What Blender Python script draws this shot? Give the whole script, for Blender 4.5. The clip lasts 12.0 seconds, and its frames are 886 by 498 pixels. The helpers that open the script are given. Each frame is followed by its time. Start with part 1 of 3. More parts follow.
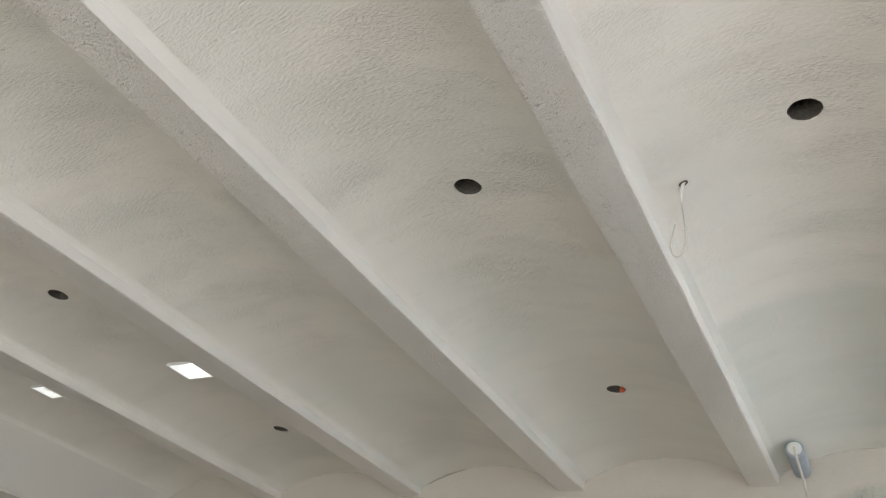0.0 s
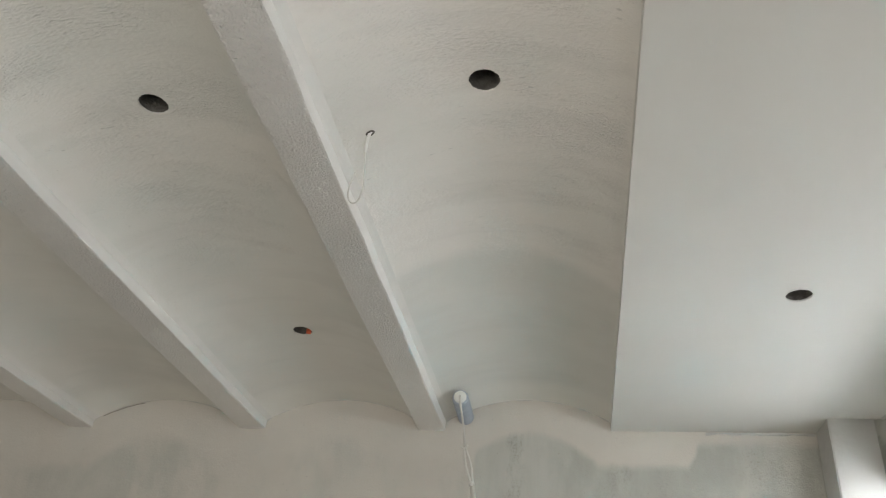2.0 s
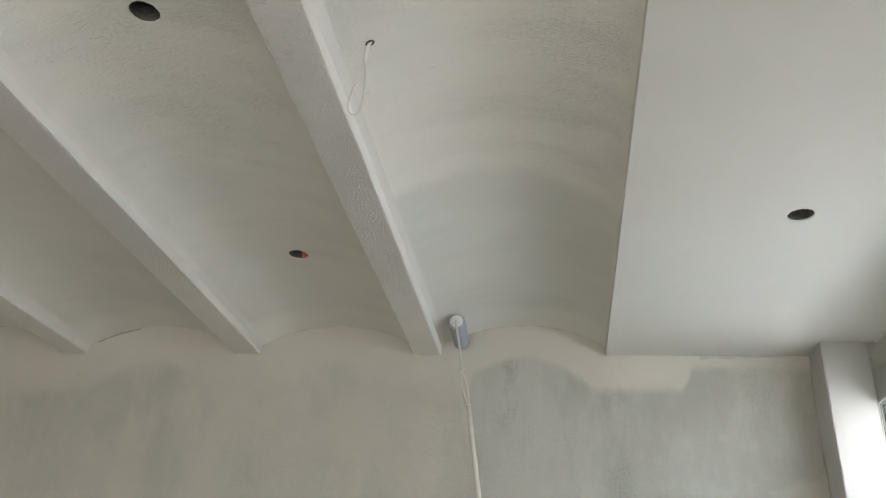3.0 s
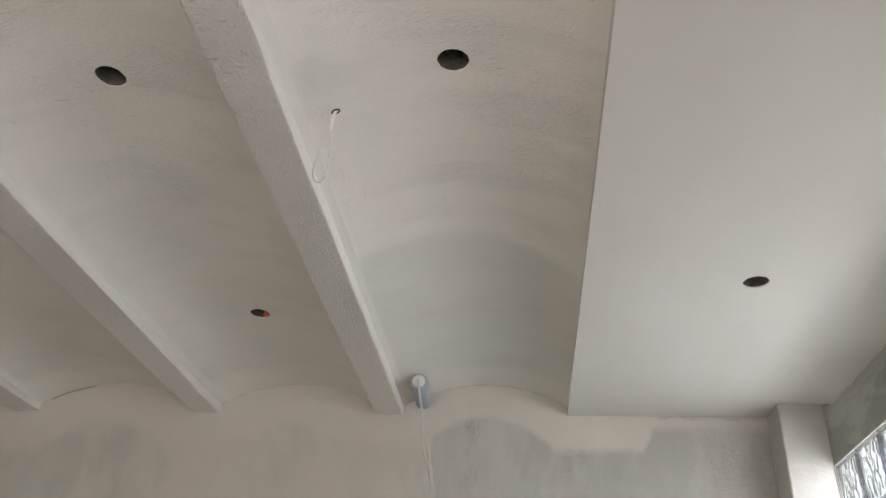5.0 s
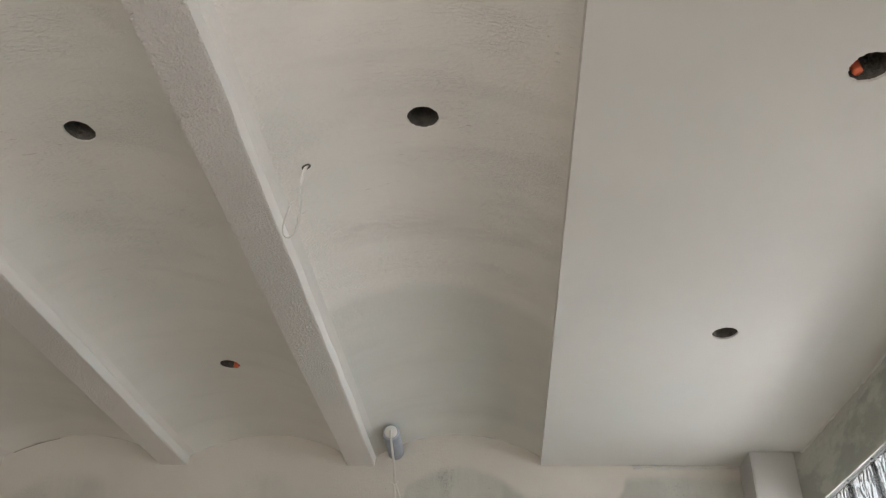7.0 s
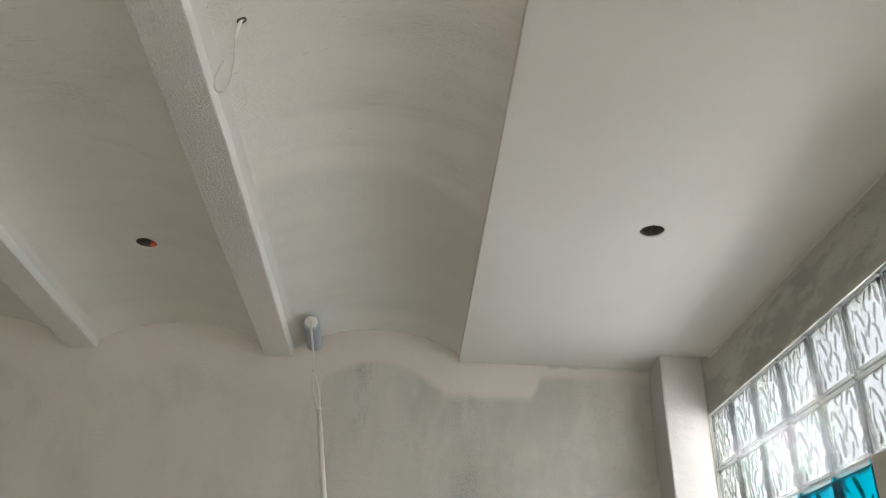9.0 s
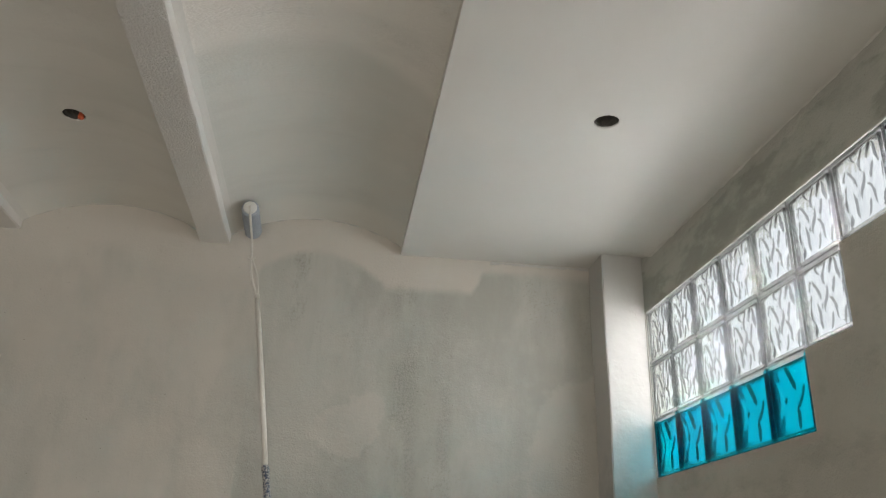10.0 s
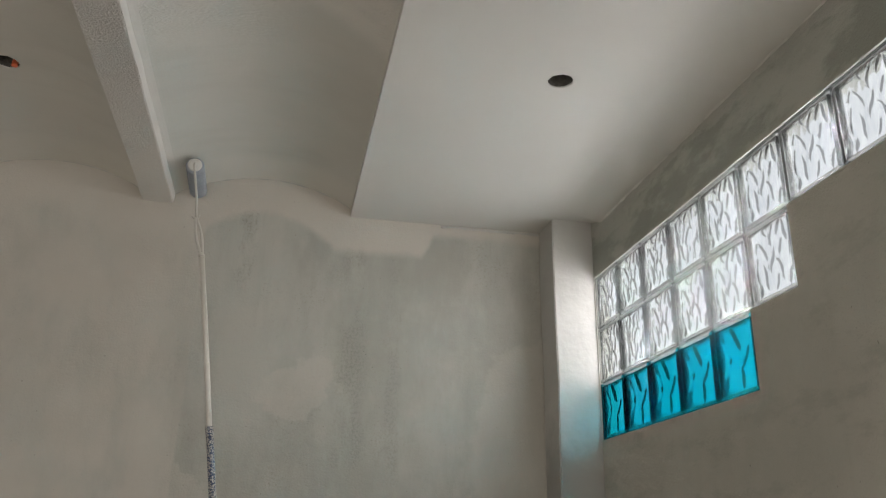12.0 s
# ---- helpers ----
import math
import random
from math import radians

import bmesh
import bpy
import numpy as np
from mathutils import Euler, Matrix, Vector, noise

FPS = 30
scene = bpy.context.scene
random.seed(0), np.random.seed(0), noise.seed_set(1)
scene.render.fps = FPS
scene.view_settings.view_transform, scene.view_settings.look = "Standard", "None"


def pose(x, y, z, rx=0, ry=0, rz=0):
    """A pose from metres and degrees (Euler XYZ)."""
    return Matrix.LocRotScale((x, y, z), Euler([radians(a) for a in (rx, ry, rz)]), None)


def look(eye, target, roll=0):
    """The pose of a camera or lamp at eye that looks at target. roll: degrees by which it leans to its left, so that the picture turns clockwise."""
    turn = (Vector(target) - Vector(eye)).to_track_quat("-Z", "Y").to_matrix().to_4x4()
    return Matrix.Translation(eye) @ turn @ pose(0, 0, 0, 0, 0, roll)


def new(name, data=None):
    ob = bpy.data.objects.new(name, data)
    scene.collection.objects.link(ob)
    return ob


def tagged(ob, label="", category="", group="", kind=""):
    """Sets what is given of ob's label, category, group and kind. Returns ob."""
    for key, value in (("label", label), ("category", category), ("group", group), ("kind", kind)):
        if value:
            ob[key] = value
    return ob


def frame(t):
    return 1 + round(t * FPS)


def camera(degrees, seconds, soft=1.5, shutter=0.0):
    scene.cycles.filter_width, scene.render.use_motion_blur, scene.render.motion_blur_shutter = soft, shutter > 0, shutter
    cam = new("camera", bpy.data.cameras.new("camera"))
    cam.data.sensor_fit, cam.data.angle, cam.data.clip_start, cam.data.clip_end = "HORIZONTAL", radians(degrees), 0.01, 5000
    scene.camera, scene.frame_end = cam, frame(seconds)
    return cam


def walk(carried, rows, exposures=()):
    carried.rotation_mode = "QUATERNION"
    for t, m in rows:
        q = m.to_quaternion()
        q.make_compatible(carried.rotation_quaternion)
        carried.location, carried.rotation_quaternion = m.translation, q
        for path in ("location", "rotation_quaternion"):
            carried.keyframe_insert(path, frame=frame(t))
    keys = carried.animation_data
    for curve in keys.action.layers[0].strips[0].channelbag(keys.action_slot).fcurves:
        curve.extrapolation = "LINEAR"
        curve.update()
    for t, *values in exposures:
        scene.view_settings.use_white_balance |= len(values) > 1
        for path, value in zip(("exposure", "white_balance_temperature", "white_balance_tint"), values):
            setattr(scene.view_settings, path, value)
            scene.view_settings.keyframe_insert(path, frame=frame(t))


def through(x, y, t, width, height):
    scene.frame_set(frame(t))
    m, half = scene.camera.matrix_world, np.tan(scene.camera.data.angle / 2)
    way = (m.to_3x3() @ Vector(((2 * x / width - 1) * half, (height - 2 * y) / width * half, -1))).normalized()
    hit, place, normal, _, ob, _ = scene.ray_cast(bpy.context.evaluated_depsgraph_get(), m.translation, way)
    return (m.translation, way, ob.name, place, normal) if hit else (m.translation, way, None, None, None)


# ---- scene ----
cam = camera(56.6, 12.0, soft=1.25)
PATH = [
    (0, (-1.17, -3.057, 1.67), (-2.061, -1.633, 2.756), 8.6),
    (0.5, (-1.122, -3.061, 1.677), (-1.807, -1.574, 2.826), 7.1),
    (1, (-1.061, -3.048, 1.681), (-1.528, -1.501, 2.859), 5.2),
    (1.5, (-1.021, -3.026, 1.688), (-1.357, -1.416, 2.827), 4.0),
    (2, (-1.047, -3.003, 1.669), (-1.356, -1.32, 2.703), 3.9),
    (2.5, (-1.07, -2.969, 1.644), (-1.369, -1.229, 2.585), 3.7),
    (2.7, (-1.076, -2.958, 1.637), (-1.368, -1.202, 2.549), 3.5),
    (4.3, (-1.087, -2.96, 1.635), (-1.343, -1.191, 2.533), 3.0),
    (4.5, (-1.084, -2.97, 1.642), (-1.319, -1.22, 2.582), 3.0),
    (5, (-1.076, -2.987, 1.666), (-1.273, -1.273, 2.679), 2.7),
    (5.5, (-1.066, -2.992, 1.677), (-1.233, -1.304, 2.736), 2.2),
    (6, (-1.062, -3.001, 1.687), (-1.208, -1.329, 2.774), 1.7),
    (6.5, (-1.065, -3.005, 1.691), (-1.205, -1.339, 2.789), 1.6),
    (8.3, (-1.06, -2.978, 1.672), (-1.102, -1.309, 2.773), 1.5),
    (8.5, (-1.068, -2.965, 1.664), (-1.074, -1.28, 2.742), 1.3),
    (9, (-1.107, -2.913, 1.621), (-1.039, -1.15, 2.563), 1.4),
    (9.5, (-1.124, -2.858, 1.6), (-0.97, -1.034, 2.406), 1.5),
    (10, (-1.134, -2.824, 1.584), (-0.897, -0.984, 2.332), 1.3),
    (10.5, (-1.132, -2.803, 1.571), (-0.835, -0.964, 2.296), 1.1),
    (11, (-1.131, -2.79, 1.565), (-0.8, -0.95, 2.275), 0.9),
    (11.5, (-1.136, -2.783, 1.559), (-0.776, -0.941, 2.252), 0.7),
    (12, (-1.129, -2.782, 1.56), (-0.767, -0.94, 2.248), 0.7),
]
walk(cam, [(t, look(eye, target, roll)) for t, eye, target, roll in PATH],
     exposures=[(0, 1.57, 6250, 8), (1, 1.50, 6250, 8), (2.5, 1.35, 6220, 6), (4.5, 1.31, 6370, 10), (6.5, 1.18, 6480, 11.3), (8.5, 1.18, 6500, 9), (9.5, 1.06, 6500, 8.2), (10.5, 0.97, 6530, 9), (12, 0.87, 6530, 9.5)])

# ---- light ----
SOUTH = -5.2       # face of the wall behind the camera
world = bpy.data.worlds.new("sky")
scene.world = world
world.use_nodes = True
wn = world.node_tree.nodes
sky = wn.new("ShaderNodeTexSky")
sky.sky_type, sky.sun_disc = "NISHITA", False
sky.sun_elevation, sky.sun_rotation = radians(48), radians(100)
sky.air_density, sky.dust_density = 1.0, 3.0
haze = wn.new("ShaderNodeHueSaturation")
haze.inputs["Saturation"].default_value = 0.25
world.node_tree.links.new(sky.outputs[0], haze.inputs["Color"])
world.node_tree.links.new(haze.outputs[0], wn["Background"].inputs[0])
wn["Background"].inputs[1].default_value = 0.14

sun_lamp = new("sun", bpy.data.lights.new("sun", "SUN"))
sun_lamp.data.energy, sun_lamp.data.angle, sun_lamp.data.color = 1.0, radians(12), (1.0, 0.95, 0.88)
sun_lamp.matrix_world = look((0, 0, 0), (-0.2, 0.9, -1.6))


def daylight(name, size_x, size_y, watts, colour, eye, target, spread_deg=180):
    """An area lamp that stands in an opening for the daylight it lets in."""
    lamp = new(name, bpy.data.lights.new(name, "AREA"))
    lamp.data.shape, lamp.data.size, lamp.data.size_y = "RECTANGLE", size_x, size_y
    lamp.data.energy, lamp.data.color, lamp.data.spread = watts, colour, radians(spread_deg)
    lamp.data.cycles.use_multiple_importance_sampling = spread_deg == 180
    lamp.matrix_world = look(eye, target)
    return lamp


COOL, TEAL, PALE = (0.985, 0.975, 1.0), (0.04, 0.60, 0.70), (1.0, 0.94, 0.86)
daylight("daylight_blocks", 4.8, 1.30, 44.0, COOL, (0.60, 0.25, 2.41), (-1, 0.25, 2.41), 165)
daylight("daylight_blocks_low", 4.8, 0.80, 13.5, COOL, (0.60, 0.25, 1.36), (-1, 0.25, 1.36), 165)
daylight("daylight_turquoise", 1.0, 0.19, 0.50, TEAL, (0.048, -0.50, 2.03), (-1, -0.50, 2.03), 179)
# Warm fill from an unseen opening, added behind the camera.
daylight("daylight_unseen_south", 3.2, 2.2, 19.5, PALE, (-2.3, SOUTH + 0.04, 1.12), (-2.3, 0, 1.12))
# Unseen side opening, added so that light reaches the beams from the east.
daylight("daylight_unseen_east", 1.4, 1.3, 21.0, COOL, (0.06, -4.2, 1.45), (-1, -4.2, 1.45))
for x, y, a, b in ((-3.515, -0.99, 0.13, 0.12), (-4.378, -0.96, 0.08, 0.11)):
    daylight("daylight_shaft", a, b, 0.13, (1, 1, 1), (x, y, 3.08), (x, y + 0.0001, 2.0))

# ---- materials ----


class Mat:
    """A node material, written as sums over positions in metres."""

    def __init__(self, name):
        self.m = bpy.data.materials.new(name)
        self.m.use_nodes = True
        self.t = self.m.node_tree
        self.bsdf = self.t.nodes["Principled BSDF"]
        self.out = self.t.nodes["Material Output"]
        self.pos = self.t.nodes.new("ShaderNodeNewGeometry").outputs["Position"]
        xyz = self.t.nodes.new("ShaderNodeSeparateXYZ")
        self.t.links.new(self.pos, xyz.inputs[0])
        self.x, self.y, self.z = xyz.outputs

    def put(self, socket, v):
        if isinstance(v, bpy.types.NodeSocket):
            self.t.links.new(v, socket)
        elif isinstance(v, tuple) and len(v) == 3 and socket.type == "RGBA":
            socket.default_value = (*v, 1)
        else:
            socket.default_value = v

    def math(self, op, a, b=0.0):
        n = self.t.nodes.new("ShaderNodeMath")
        n.operation = op
        self.put(n.inputs[0], a)
        self.put(n.inputs[1], b)
        return n.outputs[0]

    def add(self, a, b):
        return self.math("ADD", a, b)

    def mul(self, a, b):
        return self.math("MULTIPLY", a, b)

    def least(self, a, b):
        return self.math("MINIMUM", a, b)

    def most(self, a, b):
        return self.math("MAXIMUM", a, b)

    def step(self, v, lo, hi):
        """0 below lo, 1 above hi, smooth between."""
        n = self.t.nodes.new("ShaderNodeMapRange")
        n.interpolation_type = "SMOOTHSTEP"
        if lo > hi:
            lo, hi = hi, lo
            n.inputs["To Min"].default_value, n.inputs["To Max"].default_value = 1, 0
        self.put(n.inputs["Value"], v)
        n.inputs["From Min"].default_value, n.inputs["From Max"].default_value = lo, hi
        return n.outputs[0]

    def noise(self, scale, detail=4.0, rough=0.55, stretch=(1, 1, 1), shift=(0, 0, 0), twist=0.0):
        mp = self.t.nodes.new("ShaderNodeMapping")
        self.t.links.new(self.pos, mp.inputs["Vector"])
        mp.inputs["Scale"].default_value, mp.inputs["Location"].default_value = stretch, shift
        n = self.t.nodes.new("ShaderNodeTexNoise")
        self.t.links.new(mp.outputs[0], n.inputs["Vector"])
        n.inputs["Scale"].default_value, n.inputs["Detail"].default_value = scale, detail
        n.inputs["Roughness"].default_value, n.inputs["Distortion"].default_value = rough, twist
        return n.outputs[0]

    def mix(self, f, a, b, blend="MIX"):
        n = self.t.nodes.new("ShaderNodeMix")
        n.data_type, n.blend_type = "RGBA", blend
        self.put(n.inputs[0], f)
        self.put(n.inputs[6], a)
        self.put(n.inputs[7], b)
        return n.outputs[2]

    def bump(self, height, depth, strength=1.0, under=None):
        n = self.t.nodes.new("ShaderNodeBump")
        n.inputs["Distance"].default_value = depth
        self.put(n.inputs["Strength"], strength)
        self.put(n.inputs["Height"], height)
        if under is not None:
            self.put(n.inputs["Normal"], under)
        return n.outputs[0]

    def done(self, colour, rough=0.8, normal=None, metal=0.0, spec=0.3):
        self.put(self.bsdf.inputs["Base Color"], colour)
        self.put(self.bsdf.inputs["Roughness"], rough)
        self.put(self.bsdf.inputs["Metallic"], metal)
        self.put(self.bsdf.inputs["Specular IOR Level"], spec)
        if normal is not None:
            self.put(self.bsdf.inputs["Normal"], normal)
        return self.m


def vault_paint():
    """White roller-applied coat over rough plaster, thinner and smoother towards the far wall."""
    m = Mat("vault_paint")
    drift = m.mul(m.add(m.noise(2.2, 3), -0.5), 0.16)
    yy = m.add(m.y, drift)
    # the thick coat ends in a soft bowed line across each vault
    bow = m.add(m.mul(m.step(m.x, -1.2, -0.9), -0.10), m.mul(m.add(m.noise(5.0, 3), -0.5), 0.07))
    # west of the first beam, weaker light is put in as darker colour
    thick = m.mul(m.step(m.add(m.y, bow), -0.96, -1.05), m.add(1.0, m.mul(m.step(m.x, -1.58, -1.66), -0.52)))
    thick = m.most(thick, m.mul(m.step(m.x, -1.58, -1.66), 0.36))
    rough_zone = m.step(yy, -0.6, -1.25)
    end_coat = m.step(yy, -0.10, 0.02)
    wet = m.mul(m.step(m.noise(1.7, 3, shift=(3, 1, 0)), 0.45, 0.7), m.step(yy, -1.2, -0.5))
    base = m.mix(m.noise(3.0, 5), (0.69, 0.650, 0.602), (0.77, 0.735, 0.690))
    thin = m.mix(m.noise(4.5, 5, shift=(5, 2, 1)), (0.585, 0.568, 0.526), (0.650, 0.630, 0.585))
    col = m.mix(thick, thin, base)
    # cool and warm clouds of the drying coat, with brush-wide streaks across the vault
    cloud = m.step(m.noise(1.9, 3, 0.55, (0.8, 1.3, 1), shift=(9, 4, 0)), 0.40, 0.62)
    col = m.mix(m.mul(cloud, 0.35), col, (0.575, 0.585, 0.548))
    streak = m.step(m.noise(7.0, 4, 0.6, (0.22, 1.5, 1), shift=(2, 6, 1)), 0.50, 0.68)
    col = m.mix(m.mul(streak, 0.20), col, (0.52, 0.50, 0.462))
    col = m.mix(m.mul(wet, 0.30), col, (0.48, 0.465, 0.42))
    col = m.mix(m.mul(end_coat, 0.7), col, (0.70, 0.675, 0.62))
    specks = m.mul(m.step(m.noise(95, 3, 0.65, (0.22, 1, 1)), 0.62, 0.72), m.step(m.noise(4, 4, 0.6, shift=(1, 7, 0)), 0.50, 0.66))
    col = m.mix(m.mul(m.mul(specks, rough_zone), 0.5), col, (0.34, 0.325, 0.30))
    ridge = m.noise(205, 3, 0.62, (0.36, 1.15, 1), twist=0.25)
    patch = m.step(m.noise(4.5, 4, 0.6, (0.6, 1.3, 1), shift=(0, 3, 2)), 0.40, 0.64)
    amount = m.add(0.10, m.mul(rough_zone, m.add(0.20, m.mul(patch, 0.55))))
    n1 = m.bump(m.noise(1.6, 3, 0.5), 0.03, 0.5)
    n2 = m.bump(m.noise(11, 4, 0.5, (0.4, 1, 1)), 0.006, 0.4, n1)
    n3 = m.bump(ridge, 0.0088, amount, n2)
    return m.done(col, m.add(0.40, m.mul(patch, 0.12)), n3, spec=0.5)


def beam_paint():
    """Thick stippled white coat on the undersides of the beams, with small pits and lumps."""
    m = Mat("beam_paint")
    base = m.mix(m.noise(5.0, 5), (0.60, 0.57, 0.532), (0.70, 0.668, 0.628))
    near = m.step(m.add(m.y, m.mul(m.noise(3, 2), 0.4)), 0.05, -0.7)
    pits = m.mul(m.step(m.noise(120, 3, 0.7, (0.6, 1, 1), shift=(4, 1, 1)), 0.63, 0.72), near)
    col = m.mix(m.mul(pits, 0.18), base, (0.40, 0.385, 0.36))
    grit = m.noise(180, 3, 0.66, (0.8, 1.0, 1), twist=0.3)
    lumps = m.step(m.noise(60, 2, 0.5, shift=(2, 2, 2)), 0.60, 0.75)
    n1 = m.bump(m.noise(7, 3), 0.008, 0.5)
    n2 = m.bump(grit, 0.0130, m.add(0.15, m.mul(near, 0.75)), n1)
    n3 = m.bump(lumps, 0.005, m.add(0.2, m.mul(near, 0.5)), n2)
    return m.done(col, 0.34, n3, spec=0.6)


def side_paint():
    """Smooth trowelled white coat on the flanks of the beams and the foot of the vaults."""
    m = Mat("beam_side_paint")
    col = m.mix(m.noise(6.0, 4), (0.62, 0.597, 0.560), (0.70, 0.677, 0.640))
    n1 = m.bump(m.noise(5, 3, 0.5, (1, 0.4, 1)), 0.012, 0.5)
    n2 = m.bump(m.noise(70, 3, 0.6), 0.0015, 0.5, n1)
    return m.done(col, 0.5, n2, spec=0.4)


def smooth_plaster():
    """Trowelled gypsum, with faint wide trowel marks."""
    m = Mat("smooth_plaster")
    base = m.mix(m.noise(2.1, 4), (0.545, 0.526, 0.488), (0.62, 0.599, 0.561))
    smear = m.step(m.noise(3.5, 3, 0.5, (0.35, 1.6, 1), shift=(3, 0, 0)), 0.5, 0.68)
    col = m.mix(m.mul(smear, 0.22), base, (0.58, 0.565, 0.53))
    n1 = m.bump(m.noise(1.3, 2), 0.03, 0.35)
    n2 = m.bump(m.noise(16, 3, 0.5, (0.3, 1.4, 1)), 0.0022, 0.3, n1)
    n3 = m.bump(m.noise(140, 2), 0.0008, 0.25, n2)
    return m.done(col, 0.7, n3, spec=0.25)


def cement(m):
    """Colour and relief of raw grey cement render."""
    c = m.mix(m.step(m.noise(2.4, 6, 0.66, (1.2, 1, 0.5)), 0.36, 0.64), (0.325, 0.322, 0.288), (0.43, 0.421, 0.380))
    blotch = m.step(m.noise(3.4, 5, 0.65, shift=(4, 4, 1)), 0.50, 0.68)
    c = m.mix(m.mul(blotch, 0.5), c, (0.455, 0.442, 0.398))
    runs = m.step(m.noise(9.0, 4, 0.6, (1, 1, 0.12), shift=(1, 0, 0)), 0.56, 0.72)
    c = m.mix(m.mul(runs, 0.22), c, (0.27, 0.258, 0.222))
    grit = m.mul(m.step(m.noise(130, 4, 0.75), 0.52, 0.68), m.step(m.noise(4.2, 5, 0.7, (1, 1, 0.6), shift=(8, 3, 5)), 0.50, 0.64))
    c = m.mix(m.mul(grit, 0.55), c, (0.22, 0.212, 0.185))
    pits = m.step(m.noise(60, 3, 0.7), 0.66, 0.76)
    return m.mix(m.mul(pits, 0.3), c, (0.22, 0.212, 0.185))


def far_wall():
    """Grey cement render, partly rolled over with thin off-white paint: a band under the arches and the western part."""
    m = Mat("far_wall_render")
    w = m.mul(m.add(m.noise(5.0, 5, 0.65), -0.5), 0.05)
    fine = m.mul(m.add(m.noise(22, 4, 0.65), -0.5), 0.026)
    jit = m.add(w, fine)
    x, z = m.add(m.x, jit), m.add(m.z, m.mul(jit, 0.8))

    def hump(centre, top, bend):
        d = m.add(m.x, -centre)
        return m.add(top, m.mul(m.mul(d, d), -bend))

    # upper edge of the bare cement: an arch below the first vault, then a low band that steps up to a narrow strip
    shelf = m.add(2.628, m.mul(m.step(x, -0.635, -0.580), 0.088))
    upper = m.most(hump(-1.235, 2.752, 1.75), shelf)
    gap = m.add(upper, m.mul(z, -1))
    # its western edge runs straight down, drifting a little at the foot
    side = m.add(m.add(m.x, m.mul(jit, 0.35)), m.mul(m.add(m.z, -2.64), -0.018))
    bare = m.mul(m.step(gap, -0.018, 0.030), m.step(side, -1.455, -1.437))
    # fainter worn fields below the western vaults
    worn_top = m.most(m.most(hump(-2.005, 2.735, 1.7), hump(-2.79, 2.735, 1.7)), 2.60)
    worn = m.mul(m.step(m.add(worn_top, m.mul(z, -1)), -0.02, 0.05), m.step(m.noise(2.6, 4, 0.6, (1.3, 1, 0.55), shift=(7, 1, 3)), 0.40, 0.60))
    bare = m.most(m.mul(bare, 0.80), m.mul(worn, 0.52))
    # pale patches rubbed over the cement
    def blob(cx, cz, rx, rz, soft):
        wx = m.mul(m.add(m.noise(4.2, 5, 0.62, shift=(cx, 3, 1)), -0.5), 0.40)
        wz = m.mul(m.add(m.noise(4.6, 5, 0.62, shift=(2, cx, 7)), -0.5), 0.32)
        a, b = m.mul(m.add(m.add(x, wx), -cx), 1 / rx), m.mul(m.add(m.add(z, wz), -cz), 1 / rz)
        return m.step(m.add(m.mul(a, a), m.mul(b, b)), 1.0 + soft, 1.0 - soft)

    rub = m.most(m.mul(blob(-1.09, 2.10, 0.185, 0.115, 0.25), 0.60), m.mul(blob(-0.08, 1.92, 0.375, 0.42, 0.15), 0.55))
    rub = m.most(rub, m.mul(blob(-1.62, 1.70, 0.32, 0.13, 0.2), 0.6))
    coat = m.most(m.add(1.0, m.mul(bare, -1)), rub)
    coat = m.mul(coat, m.add(0.80, m.mul(m.noise(7, 4, 0.65, (1, 1, 0.5)), 0.35)))
    paint = m.mix(m.noise(5, 4), (0.450, 0.419, 0.370), (0.540, 0.503, 0.450))
    top_band = m.mul(m.step(m.z, 2.58, 2.70), 0.30)
    paint = m.mix(top_band, paint, (0.60, 0.558, 0.500))
    grey = cement(m)
    # gritty dark columns where the render was left open
    col_a = m.mul(m.step(m.math("ABSOLUTE", m.add(x, 0.885)), 0.075, 0.015), 0.85)
    col_b = m.mul(m.step(m.math("ABSOLUTE", m.add(x, 0.73)), 0.04, 0.01), 0.6)
    col_c = m.mul(m.step(m.math("ABSOLUTE", m.add(x, 1.29)), 0.06, 0.02), m.step(m.z, 2.40, 2.52))
    open_ = m.mul(m.most(m.most(col_a, col_b), col_c), m.step(m.noise(5.0, 5, 0.7, (1.4, 1, 0.5), shift=(2, 0, 4)), 0.40, 0.60))
    grains = m.step(m.noise(115, 4, 0.75, (1, 1, 0.8), shift=(1, 1, 6)), 0.46, 0.62)
    grey = m.mix(m.mul(open_, 0.42), grey, (0.27, 0.268, 0.235))
    grey = m.mix(m.mul(m.mul(open_, grains), 0.6), grey, (0.17, 0.168, 0.145))
    col = m.mix(coat, grey, paint)
    spots = m.step(m.noise(95, 1, 0.4, shift=(3, 0, 8)), 0.80, 0.83)
    col = m.mix(m.mul(spots, 0.5), col, (0.16, 0.15, 0.13))
    n1 = m.bump(m.noise(2.0, 3), 0.03, 0.4)
    n2 = m.bump(m.noise(22, 5, 0.65), 0.005, 0.4, n1)
    n3 = m.bump(m.noise(150, 3, 0.6), 0.0026, m.add(0.4, m.mul(open_, 0.5)), n2)
    n4 = m.bump(coat, 0.0015, 0.4, n3)
    return m.done(col, 0.85, n4, spec=0.2)


